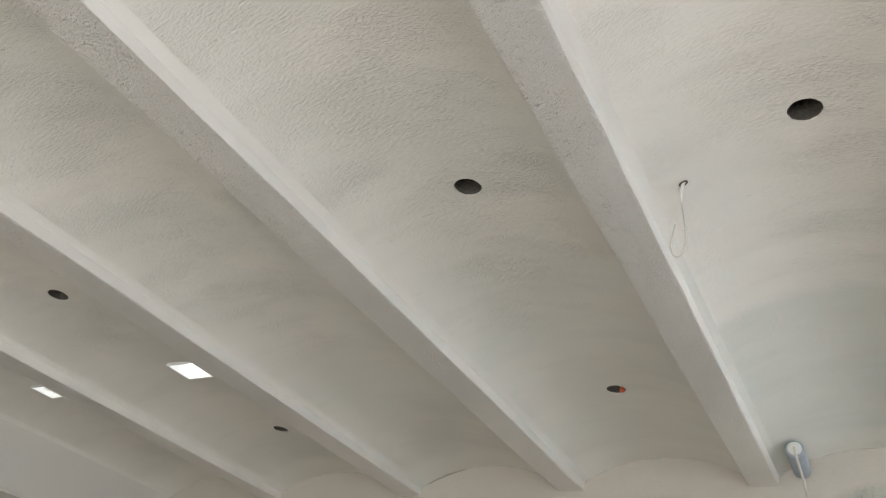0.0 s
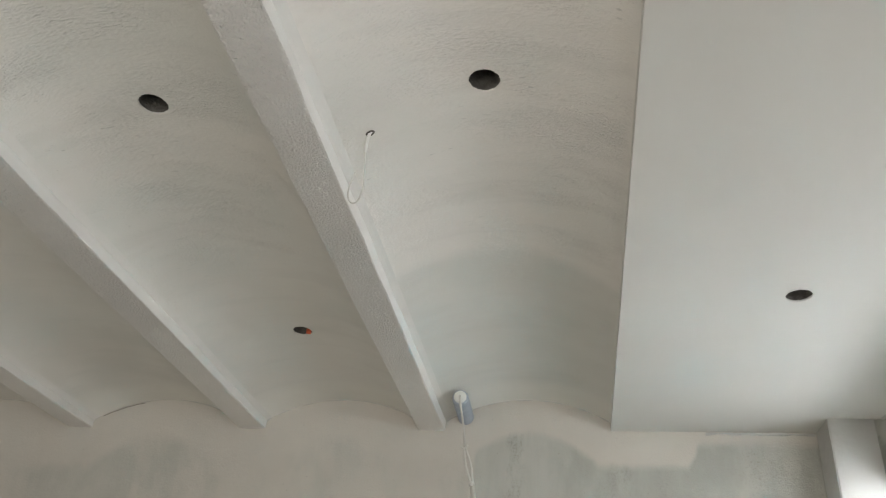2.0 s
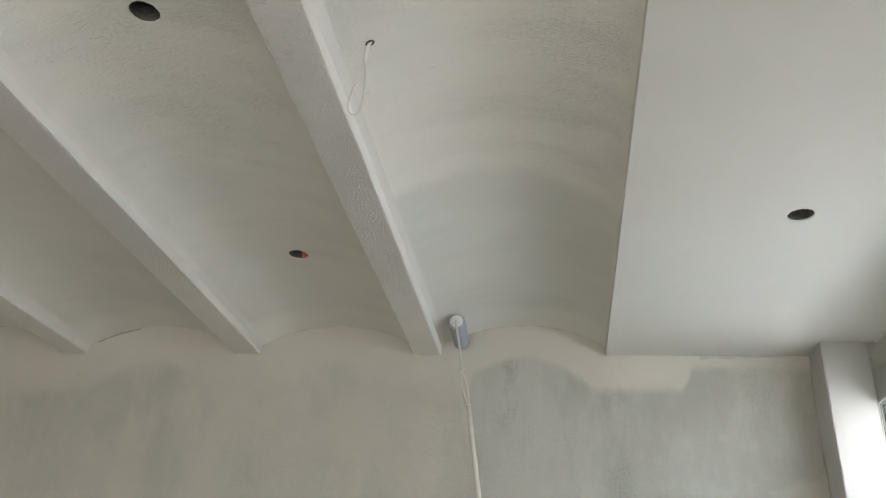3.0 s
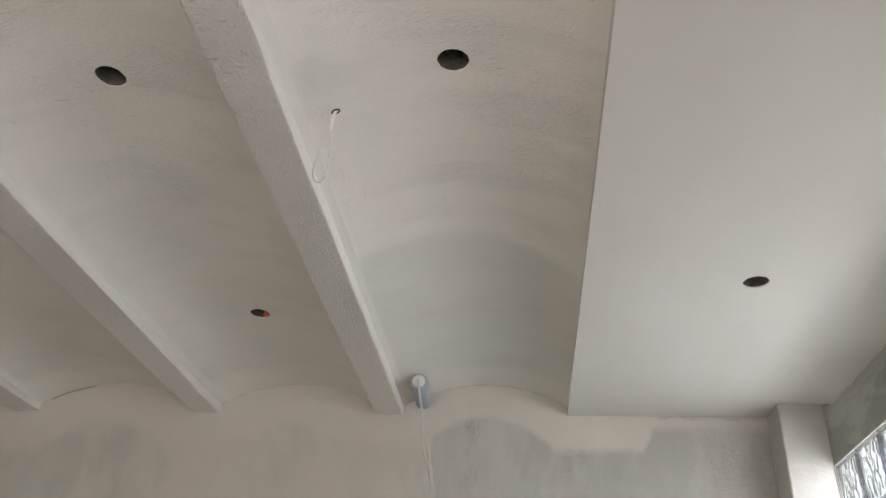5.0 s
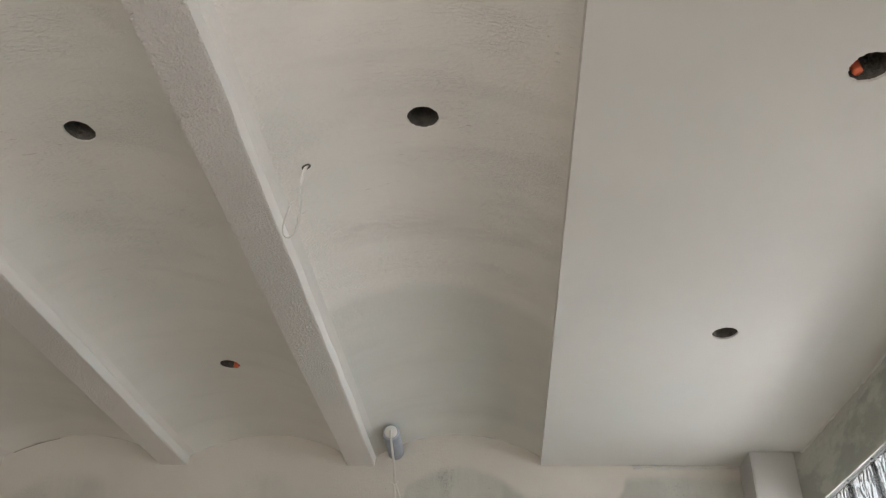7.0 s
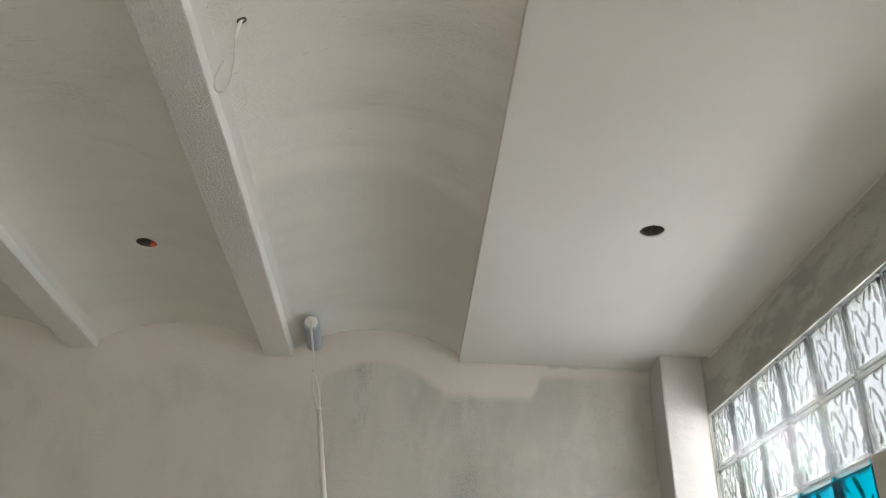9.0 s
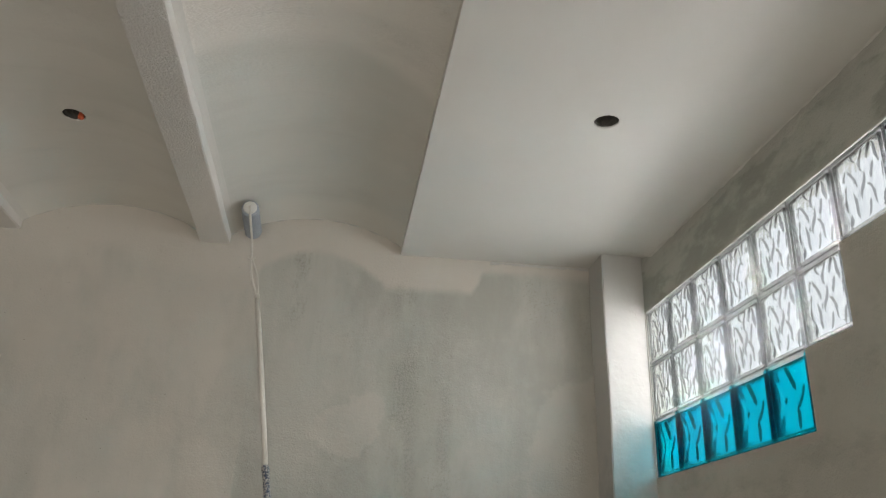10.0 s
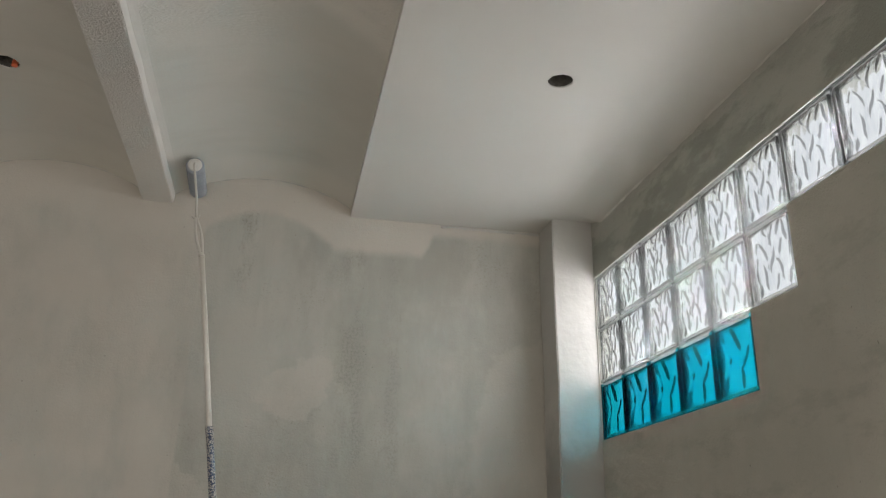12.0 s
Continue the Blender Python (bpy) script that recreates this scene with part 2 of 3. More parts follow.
def raw_wall():
    """Raw cement render, patched in darker grey above the glass blocks and smeared with ceiling plaster at the top."""
    m = Mat("raw_cement_render")
    col = m.mix(0.5, cement(m), (0.585, 0.560, 0.498))
    tone = m.step(m.noise(1.6, 4, 0.6, (1, 0.7, 1.2), shift=(3, 8, 1)), 0.38, 0.64)
    col = m.mix(m.mul(tone, 0.30), col, (0.40, 0.395, 0.352))
    ragged = m.mul(m.add(m.noise(10, 5, 0.7, (1, 0.45, 1)), -0.5), 0.13)
    spread = m.step(m.noise(4.2, 5, 0.65, (1, 0.55, 1.3), shift=(0, 2, 4)), 0.47, 0.58)
    upper = m.step(m.add(m.z, m.mul(m.noise(6, 4), 0.06)), 2.545, 2.575)
    col = m.mix(m.mul(upper, 0.80), col, m.mix(spread, (0.285, 0.298, 0.262), (0.425, 0.430, 0.388)))
    smear = m.step(m.add(m.z, ragged), 2.686, 2.702)
    col = m.mix(m.mul(smear, 0.75), col, (0.47, 0.462, 0.425))
    dirt = m.step(m.noise(7.5, 5, 0.7, (1, 0.5, 1.4), shift=(6, 1, 2)), 0.50, 0.66)
    col = m.mix(m.mul(dirt, 0.26), col, (0.25, 0.248, 0.215))
    pocks = m.step(m.noise(70, 2, 0.5, shift=(1, 4, 9)), 0.74, 0.78)
    col = m.mix(m.mul(pocks, 0.5), col, (0.17, 0.165, 0.14))
    n1 = m.bump(m.noise(2.4, 3), 0.03, 0.5)
    n2 = m.bump(m.noise(18, 5, 0.68), 0.010, 0.55, n1)
    n3 = m.bump(m.noise(170, 3, 0.6), 0.0030, 0.55, n2)
    n4 = m.bump(smear, 0.004, 0.5, n3)
    return m.done(col, 0.88, n4, spec=0.2)


def pilaster_paint():
    m = Mat("pilaster_paint")
    col = m.mix(m.noise(3.0, 5, 0.6, (1, 1, 0.5)), (0.43, 0.42, 0.398), (0.53, 0.518, 0.492))
    # darker grey towards the bottom, with an uneven upper edge
    bare = m.step(m.add(m.z, m.mul(m.noise(9, 4), 0.5)), 2.27, 2.05)
    col = m.mix(m.mul(bare, 0.8), col, (0.33, 0.328, 0.31))
    n1 = m.bump(m.noise(3.0, 3), 0.02, 0.4)
    n2 = m.bump(m.noise(30, 4, 0.6), 0.003, 0.45, n1)
    return m.done(col, 0.8, n2, spec=0.22)


def plain(name, a, b, scale=8.0, rough=0.7, metal=0.0, depth=0.002, spec=0.3):
    """A plain surface whose colour wanders between a and b, with a little relief."""
    m = Mat(name)
    col = m.mix(m.noise(scale, 4), a, b)
    return m.done(col, rough, m.bump(m.noise(scale * 6, 3), depth, 0.4), metal, spec)


def rubble():
    m = Mat("hole_rubble")
    col = m.mix(m.noise(45, 4, 0.7), (0.034, 0.031, 0.027), (0.19, 0.175, 0.152))
    return m.done(col, 0.95, m.bump(m.noise(70, 4, 0.7), 0.01, 1.0), spec=0.1)


def block_glass(name, tint, rough, through):
    """Pressed glass: part of the light goes straight on, part is bent by the ripples."""
    m = Mat(name)
    t = m.t
    bend = t.nodes.new("ShaderNodeBsdfRefraction")
    bend.inputs["Color"].default_value = (*tint, 1)
    bend.inputs["Roughness"].default_value, bend.inputs["IOR"].default_value = rough, 1.45
    clear = t.nodes.new("ShaderNodeBsdfTransparent")
    clear.inputs["Color"].default_value = (*tint, 1)
    gloss = t.nodes.new("ShaderNodeBsdfGlossy")
    gloss.inputs["Roughness"].default_value = 0.06
    nrm = m.bump(m.noise(60, 2), 0.002, 0.25)
    for node in (bend, gloss):
        t.links.new(nrm, node.inputs["Normal"])
    body, top = t.nodes.new("ShaderNodeMixShader"), t.nodes.new("ShaderNodeMixShader")
    body.inputs[0].default_value = through
    t.links.new(bend.outputs[0], body.inputs[1])
    t.links.new(clear.outputs[0], body.inputs[2])
    fres = t.nodes.new("ShaderNodeFresnel")
    fres.inputs["IOR"].default_value = 1.10
    t.links.new(fres.outputs[0], top.inputs[0])
    t.links.new(body.outputs[0], top.inputs[1])
    t.links.new(gloss.outputs[0], top.inputs[2])
    t.links.new(top.outputs[0], m.out.inputs["Surface"])
    return m.m


SIDE = side_paint()
VAULT, BEAM, SMOOTH, FAR, RAW, PILASTER = vault_paint(), beam_paint(), smooth_plaster(), far_wall(), raw_wall(), pilaster_paint()
RUBBLE = rubble()
FLOOR = plain("floor_screed", (0.38, 0.35, 0.30), (0.48, 0.44, 0.38), 2.0, 0.85, depth=0.004)
GROUND = plain("bare_ground", (0.07, 0.065, 0.055), (0.12, 0.11, 0.095), 0.6, 0.95)
WHITE = plain("white_plaster", (0.74, 0.74, 0.72), (0.80, 0.80, 0.78), 4.0)
MORTAR = plain("block_mortar", (0.30, 0.305, 0.30), (0.42, 0.42, 0.41), 20.0, 0.85)
CLEAR = block_glass("clear_glass", (0.87, 0.875, 0.865), 0.02, 0.34)
TURQ = block_glass("turquoise_glass", (0.0, 0.61, 0.70), 0.10, 0.20)
RIM = block_glass("clear_glass_rim", (0.76, 0.77, 0.77), 0.22, 0.5)
# Paler glass that puts a white highlight on the turquoise rims' top side
RIM_GLINT = block_glass("glint_glass_edge", (0.93, 0.95, 0.95), 0.10, 0.7)
RIM_T = block_glass("turquoise_glass_rim", (0.02, 0.42, 0.48), 0.2, 0.3)
FLEECE = plain("roller_fleece", (0.30, 0.33, 0.38), (0.42, 0.45, 0.49), 60.0, 0.95, depth=0.006)
CAP = plain("paint_covered_plastic", (0.62, 0.61, 0.57), (0.74, 0.73, 0.69), 40.0, 0.55)
WIRE = plain("paint_covered_wire", (0.48, 0.455, 0.41), (0.60, 0.575, 0.525), 60.0, 0.5)
POLE = plain("paint_covered_pole", (0.56, 0.535, 0.48), (0.70, 0.67, 0.61), 30.0, 0.5)
CORD = plain("white_cable_sheath", (0.60, 0.585, 0.55), (0.70, 0.685, 0.65), 30.0, 0.45)
CONDUIT = plain("orange_conduit", (0.55, 0.10, 0.04), (0.68, 0.16, 0.07), 40.0, 0.5)


def pole_grip():
    m = Mat("worn_pole_grip")
    splash = m.step(m.noise(220, 3, 0.65), 0.46, 0.56)
    col = m.mix(splash, m.mix(m.noise(14, 2), (0.03, 0.035, 0.04), (0.08, 0.12, 0.24)), (0.52, 0.50, 0.46))
    return m.done(col, 0.55, m.bump(splash, 0.001, 0.5))


GRIP = pole_grip()

# ---- mesh helpers ----


def obj(name, bm, material, parent=None, label="", smooth=False):
    """Links a bmesh as one mesh object, under a parent where one is given."""
    bmesh.ops.recalc_face_normals(bm, faces=bm.faces)
    me = bpy.data.meshes.new(name)
    bm.to_mesh(me)
    bm.free()
    for one in material if isinstance(material, tuple) else (material,):
        me.materials.append(one)
    if smooth:
        me.polygons.foreach_set("use_smooth", [True] * len(me.polygons))
    ob = new(name, me)
    ob.parent = parent
    return tagged(ob, label)


def part(name, bm, material, parent, label="", smooth=False):
    return obj(name, bm, material, parent, label, smooth)


def box(bm, x0, x1, y0, y1, z0, z1):
    v = [bm.verts.new(p) for p in ((x0, y0, z0), (x1, y0, z0), (x1, y1, z0), (x0, y1, z0), (x0, y0, z1), (x1, y0, z1), (x1, y1, z1), (x0, y1, z1))]
    for f in ((0, 3, 2, 1), (4, 5, 6, 7), (0, 1, 5, 4), (1, 2, 6, 5), (2, 3, 7, 6), (3, 0, 4, 7)):
        bm.faces.new([v[i] for i in f])
    return v


def tube(bm, points, radii, sides=12, caps=True):
    """A round tube along points."""
    pts = [Vector(p) for p in points]
    if not hasattr(radii, "__len__"):
        radii = [radii] * len(pts)
    rings, side = [], None
    for i, p in enumerate(pts):
        way = (pts[min(i + 1, len(pts) - 1)] - pts[max(i - 1, 0)]).normalized()
        if side is None:
            side = way.cross(Vector((0.31, 0.9, 0.2))).normalized()
        side = (side - way * side.dot(way)).normalized()
        up = way.cross(side)
        rings.append([bm.verts.new(p + radii[i] * (math.cos(a) * side + math.sin(a) * up)) for a in (2 * math.pi * k / sides for k in range(sides))])
    for a, b in zip(rings, rings[1:]):
        for k in range(sides):
            bm.faces.new((a[k], a[(k + 1) % sides], b[(k + 1) % sides], b[k]))
    if caps:
        bm.faces.new(rings[0])
        bm.faces.new(rings[-1])
    return rings


def solid_under(bm, xs, ys, low, top):
    """A solid whose underside follows low(x, y) and whose top is flat."""
    a = [[bm.verts.new((x, y, low(x, y))) for y in ys] for x in xs]
    for i in range(len(xs) - 1):
        for j in range(len(ys) - 1):
            bm.faces.new((a[i][j], a[i][j + 1], a[i + 1][j + 1], a[i + 1][j]))
    ring = [a[i][0] for i in range(len(xs))] + [a[-1][j] for j in range(1, len(ys))]
    ring += [a[i][-1] for i in range(len(xs) - 2, -1, -1)] + [a[0][j] for j in range(len(ys) - 2, 0, -1)]
    lid = [bm.verts.new((v.co.x, v.co.y, top)) for v in ring]
    for k in range(len(ring)):
        bm.faces.new((ring[k], ring[(k + 1) % len(ring)], lid[(k + 1) % len(ring)], lid[k]))
    bm.faces.new(lid)


def cut(ob, cutters):
    """Cuts closed bmeshes out of ob for good; faces that the cut leaves take the second material."""
    for c in cutters:
        bmesh.ops.recalc_face_normals(c, faces=c.faces)
        me = bpy.data.meshes.new("cutter")
        c.to_mesh(me)
        c.free()
        for one in ob.data.materials[:2]:
            me.materials.append(one)
        tool = new("cutter", me)
        mod = ob.modifiers.new("cut", "BOOLEAN")
        mod.operation, mod.object, mod.solver, mod.material_mode = "DIFFERENCE", tool, "EXACT", "TRANSFER"
        bpy.context.view_layer.update()
        made = bpy.data.meshes.new_from_object(ob.evaluated_get(bpy.context.evaluated_depsgraph_get()))
        ob.modifiers.clear()
        ob.data = made
        bpy.data.objects.remove(tool)
    return ob


def hole_cutter(x, y, zs, z1, r, seed, rough=0.022):
    """A ragged round cutter from below the surface at zs up to z1; the chipped rim keeps the plaster's material."""
    rnd = random.Random(seed)
    bm = bmesh.new()
    n = 44
    wob = [1 + rnd.uniform(-rough, rough) for _ in range(n)]
    chip = [1 + rnd.uniform(0.015, 0.075) for _ in range(n)]
    rings = []
    for z, s, c in ((zs - 0.06, 1.0, 1), (zs - 0.004, 1.0, 1), (zs + 0.005, 1.0, 0), ((zs + z1 * 2) / 3, 1.06, 0), (z1, 0.94, 0)):
        rings.append([bm.verts.new((x + r * s * wob[k] * (chip[k] if c else 1) * math.cos(2 * math.pi * k / n), y + r * s * wob[k] * (chip[k] if c else 1) * math.sin(2 * math.pi * k / n), z)) for k in range(n)])
    for b, (low, high) in enumerate(zip(rings, rings[1:])):
        for k in range(n):
            bm.faces.new((low[k], low[(k + 1) % n], high[(k + 1) % n], high[k])).material_index = 0 if b < 2 else 1
    bm.faces.new(rings[0])
    bm.faces.new(rings[-1]).material_index = 1
    return bm


def spread(a, b, n):
    return [a + (b - a) * i / n for i in range(n + 1)]


def smoothstep(v):
    v = min(1.0, max(0.0, v))
    return v * v * (3 - 2 * v)


# ---- structure ----
Z = 2.760          # underside of the beams and of the flat ceiling
FARY = 0.165       # face of the far wall
WEST = -6.4
TOP = Z + 0.24
# west and east edge of every beam's underside
BEAMS = [(-1.680, -1.570), (-2.446, -2.330), (-3.222, -3.112), (-4.028, -3.920)]
FLAT_X = -0.915
GIRDER = (-4.98, -4.68)

bm = bmesh.new()
box(bm, WEST - 0.2, 0.1, SOUTH - 0.2, FARY + 0.2, -0.15, 0.0)
tagged(obj("floor", bm, FLOOR), "grey cement screed floor of the bare room", "floor", kind="structure")

bm = bmesh.new()
solid_under(bm, [-30, 30], [-30, 30], lambda x, y: -0.4, -0.16)
tagged(obj("ground", bm, GROUND), "dark bare ground outside the building", "ground", kind="structure")


def grid_wall(name, flat, us, vs, holes, place, thick, material, label):
    """A wall with openings: cells of a grid in its plane, extruded, with reveals round the openings."""
    bm = bmesh.new()
    solid = lambda i, j: 0 <= i < len(us) - 1 and 0 <= j < len(vs) - 1 and not any(
        h[0] - 1e-6 <= us[i] and us[i + 1] <= h[1] + 1e-6 and h[2] - 1e-6 <= vs[j] and vs[j + 1] <= h[3] + 1e-6 for h in holes)
    made = {}

    def vert(u, v, d):
        key = (round(u, 5), round(v, 5), d)
        if key not in made:
            made[key] = bm.verts.new(place(u, v, d * thick))
        return made[key]

    for i in range(len(us) - 1):
        for j in range(len(vs) - 1):
            if not solid(i, j):
                continue
            a, b, c, e = us[i], us[i + 1], vs[j], vs[j + 1]
            for d in (0, 1):
                bm.faces.new((vert(a, c, d), vert(b, c, d), vert(b, e, d), vert(a, e, d)))
            for ok, p, q in ((solid(i - 1, j), (a, c), (a, e)), (solid(i + 1, j), (b, c), (b, e)), (solid(i, j - 1), (a, c), (b, c)), (solid(i, j + 1), (a, e), (b, e))):
                if not ok:
                    bm.faces.new((vert(*p, 0), vert(*q, 0), vert(*q, 1), vert(*p, 1)))
    return tagged(obj(name, bm, material), label, "wall", kind="structure")


# north: the far wall
grid_wall("wall_north", True, [WEST - 0.2, 0.1], [0.0, TOP], [], lambda u, v, d: (u, FARY + d, v), 0.2, FAR,
          "grey cement-rendered wall partly rolled with thin off-white paint")
# east: the wall with the glass blocks, plus an added unseen opening
HOLES = [(-4.9, -3.5, 0.8, 2.1), (-2.0, 0.0, 2.33, 2.53), (-1.2, 0.0, 2.13, 2.33), (-1.0, 0.0, 1.93, 2.13)]
grid_wall("wall_east", True, [SOUTH, -4.9, -3.5, -2.0, -1.2, -1.0, 0.0, FARY], [0.0, 0.8, 1.93, 2.1, 2.13, 2.33, 2.53, TOP], HOLES,
          lambda u, v, d: (d, u, v), 0.07, RAW, "raw grey cement-rendered wall round the glass blocks")
# south: its opening is unseen, added to let the fill lamp in
grid_wall("wall_south", True, [WEST - 0.2, -3.9, -0.7, 0.1], [0.0, 2.23, TOP], [(-3.9, -0.7, 0.0, 2.23)], lambda u, v, d: (u, SOUTH - d, v), 0.2, RAW,
          "raw cement-rendered wall with an unseen opening added for light")
grid_wall("wall_west", True, [SOUTH - 0.2, FARY], [0.0, TOP], [], lambda u, v, d: (WEST - d, u, v), 0.2, RAW, "raw cement-rendered wall")

bm = bmesh.new()
box(bm, GIRDER[0], GIRDER[1], SOUTH, FARY, 2.515, TOP)
bmesh.ops.bevel(bm, geom=[e for e in bm.edges if abs(e.verts[0].co.z - 2.515) + abs(e.verts[1].co.z - 2.515) < 1e-4], offset=0.01, segments=2, affect="EDGES")
tagged(obj("ceiling_girder", bm, SMOOTH), "deep smooth off-white plastered ceiling girder", "girder", kind="structure")


def ceiling_beam(x0, x1, seed):
    """A slightly crooked plastered beam, its arrises rounded and worn."""
    bm = bmesh.new()
    ys = spread(SOUTH, FARY, 320)
    prof = [(x0 - 0.006, TOP), (x0 - 0.003, Z + 0.03), (x0, Z + 0.004), (x0 + 0.004, Z + 0.0008), ((x0 + x1) / 2, Z), (x1 - 0.003, Z + 0.0006), (x1, Z + 0.003), (x1 + 0.003, Z + 0.03), (x1 + 0.006, TOP)]
    rings = []
    for y in ys:
        ring = []
        for k, (x, z) in enumerate(prof):
            w = noise.noise((x0 * 3 + k * 0.7, y * 6.0, seed)) * 0.0022 + noise.noise((k * 2.1, y * 1.3, seed + 5)) * 0.003
            step = 0.003 * smoothstep((y + 1.815) / 0.02) if seed == 0 and z < Z + 0.02 else 0.0
            ring.append(bm.verts.new((x + (w if z < TOP else 0), y, z - step + (w * 0.5 if z < TOP else 0))))
        rings.append(ring)
    for a, b in zip(rings, rings[1:]):
        for k in range(len(prof) - 1):
            bm.faces.new((a[k], a[k + 1], b[k + 1], b[k])).material_index = 1 if k < 2 or k > 5 else 0
        bm.faces.new((a[-1], a[0], b[0], b[-1]))
    bm.faces.new(rings[0])
    bm.faces.new(rings[-1])
    return tagged(obj("ceiling_beam", bm, (BEAM, SIDE), smooth=False), "off-white rough stippled plastered beam between ceiling vaults", "beam", group="ceiling beams", kind="structure")


for i, (a, b) in enumerate(BEAMS):
    ceiling_beam(a, b, i * 3.7)

SPRING, RISE = 0.036, 0.090


def vault(x0, x1, name, cutters, seed):
    """A shallow plastered barrel vault between two beams."""
    bm = bmesh.new()
    mid, half = (x0 + x1) / 2, (x1 - x0) / 2

    def low(x, y):
        u = min(1.0, abs(x - mid) / half)
        d = max(0.0, half - abs(x - mid))
        fillet = 0.004 * max(0.0, 1 - d / 0.035) ** 2
        return Z + SPRING - fillet + RISE * (1 - u ** 2.1) + 0.004 * noise.noise((x * 2.5, y * 1.4, seed))

    xs = [x0 - 0.02] + spread(x0, x0 + 0.04, 5) + spread(x0 + 0.04, x1 - 0.04, 48)[1:] + spread(x1 - 0.04, x1, 5)[1:] + ([x1 + 0.02] if x1 != FLAT_X else [])
    solid_under(bm, xs, spread(SOUTH, FARY, 70), low, TOP)
    for f in bm.faces:
        if f.calc_center_median().x < x0 + 0.022:
            f.material_index = 2
    ob = obj(name, bm, (VAULT, RUBBLE, SIDE))
    cut(ob, cutters)
    return tagged(ob, "off-white rough plastered shallow ceiling vault with cut lamp holes", "ceiling vault", group="ceiling vaults", kind="structure")


def shaft(x0, x1, y0, y1):
    bm = bmesh.new()
    box(bm, x0, x1, y0, y1, Z - 0.1, TOP + 0.3)
    for f in bm.faces:
        f.material_index = 1
    return bm


R = 0.0335
SHAFTS = [(-3.582, -3.448, -1.055, -0.925), (-4.420, -4.335, -1.020, -0.900)]
ZH = Z + 0.215
vault(BEAMS[0][1], FLAT_X, "ceiling_1", [hole_cutter(-1.221, -1.703, Z + 0.124, ZH, R, 1)], 1)
vault(BEAMS[1][1], BEAMS[0][0], "ceiling_2", [hole_cutter(-1.982, -1.689, Z + 0.124, ZH, R, 2), hole_cutter(-1.985, -0.500, Z + 0.124, ZH, R, 3)], 2)
vault(BEAMS[2][1], BEAMS[1][0], "ceiling_3", [], 3)
vault(BEAMS[3][1], BEAMS[2][0], "ceiling_4", [hole_cutter(-3.575, -1.590, Z + 0.120, ZH, R, 4), hole_cutter(-3.529, -0.390, Z + 0.122, ZH, R, 5), shaft(*SHAFTS[0])], 4)
vault(GIRDER[1], BEAMS[3][0], "ceiling_5", [shaft(*SHAFTS[1])], 5)

# flat plastered strip by the glass blocks; it sags to the wall south of the corner
bm = bmesh.new()


def flat_low(x, y):
    sag = 0.034 * smoothstep((0.02 - y) / 0.12) * smoothstep((x + 0.16) / 0.16)
    return Z - sag + 0.0015 * noise.noise((x * 3, y * 2, 4)) + (0.004 * noise.noise((x * 2, y * 5, 8)) + 0.003 * noise.noise((x * 9, y * 23, 3))) * smoothstep((x + 0.07) / 0.07)


solid_under(bm, [FLAT_X, FLAT_X + 0.004] + spread(FLAT_X + 0.03, -0.18, 14) + spread(-0.17, 0.0, 26), spread(SOUTH, FARY, 130), flat_low, TOP)
flat = obj("ceiling_6", bm, (SMOOTH, RUBBLE))
cut(flat, [hole_cutter(-0.447, -0.937, Z, ZH, R, 6, 0.03), hole_cutter(-0.412, -1.936, Z, ZH, R * 1.08, 7, 0.04)])
tagged(flat, "smooth off-white plastered flat ceiling strip with two lamp holes", "ceiling", kind="structure")

bm = bmesh.new()
box(bm, WEST, GIRDER[0], SOUTH, FARY, Z + 0.1, TOP)
tagged(obj("ceiling_7", bm, SMOOTH), "plain plastered ceiling beyond the girder", "ceiling", kind="structure")

# roof with the two light shafts
bm = bmesh.new()
box(bm, WEST - 0.2, 0.1, SOUTH - 0.2, FARY + 0.2, TOP + 0.002, TOP + 0.10)
roof = obj("roof", bm, (RAW, WHITE))
cut(roof, [shaft(*s) for s in SHAFTS])
tagged(roof, "flat cement roof slab over the vaults", "roof", kind="structure")


def light_shaft(x0, x1, y0, y1):
    """White plastered lining of a small square roof opening."""
    bm = bmesh.new()
    t, z0, z1 = 0.006, Z + 0.118, TOP + 0.10
    box(bm, x0, x0 + t, y0, y1, z0, z1)
    box(bm, x1 - t, x1, y0, y1, z0, z1)
    box(bm, x0 + t, x1 - t, y0, y0 + t, z0, z1)
    box(bm, x0 + t, x1 - t, y1 - t, y1, z0, z1)
    return tagged(obj("light_shaft", bm, WHITE), "small square white roof light shaft in the vault", "skylight", group="roof light shafts", kind="structure")


for s in SHAFTS:
    light_shaft(*s)

# corner pilaster
bm = bmesh.new()
box(bm, -0.158, -0.0005, 0.004, FARY - 0.002, 0.0, Z - 0.001)
bmesh.ops.subdivide_edges(bm, edges=[e for e in bm.edges if abs(e.verts[0].co.z - e.verts[1].co.z) > 1], cuts=60)
bmesh.ops.bevel(bm, geom=[e for e in bm.edges if all(abs(v.co.x + 0.158) < 1e-4 and abs(v.co.y - 0.004) < 1e-4 for v in e.verts)], offset=0.004, segments=2, affect="EDGES")
for v in bm.verts:
    if v.co.x < -0.1:
        v.co.x += 0.003 * noise.noise((v.co.z * 3, 1, 2)) + 0.0012 * noise.noise((v.co.z * 14, 4, 2))
tagged(obj("pilaster", bm, PILASTER), "white-painted plastered pilaster in the corner", "pilaster", kind="structure")


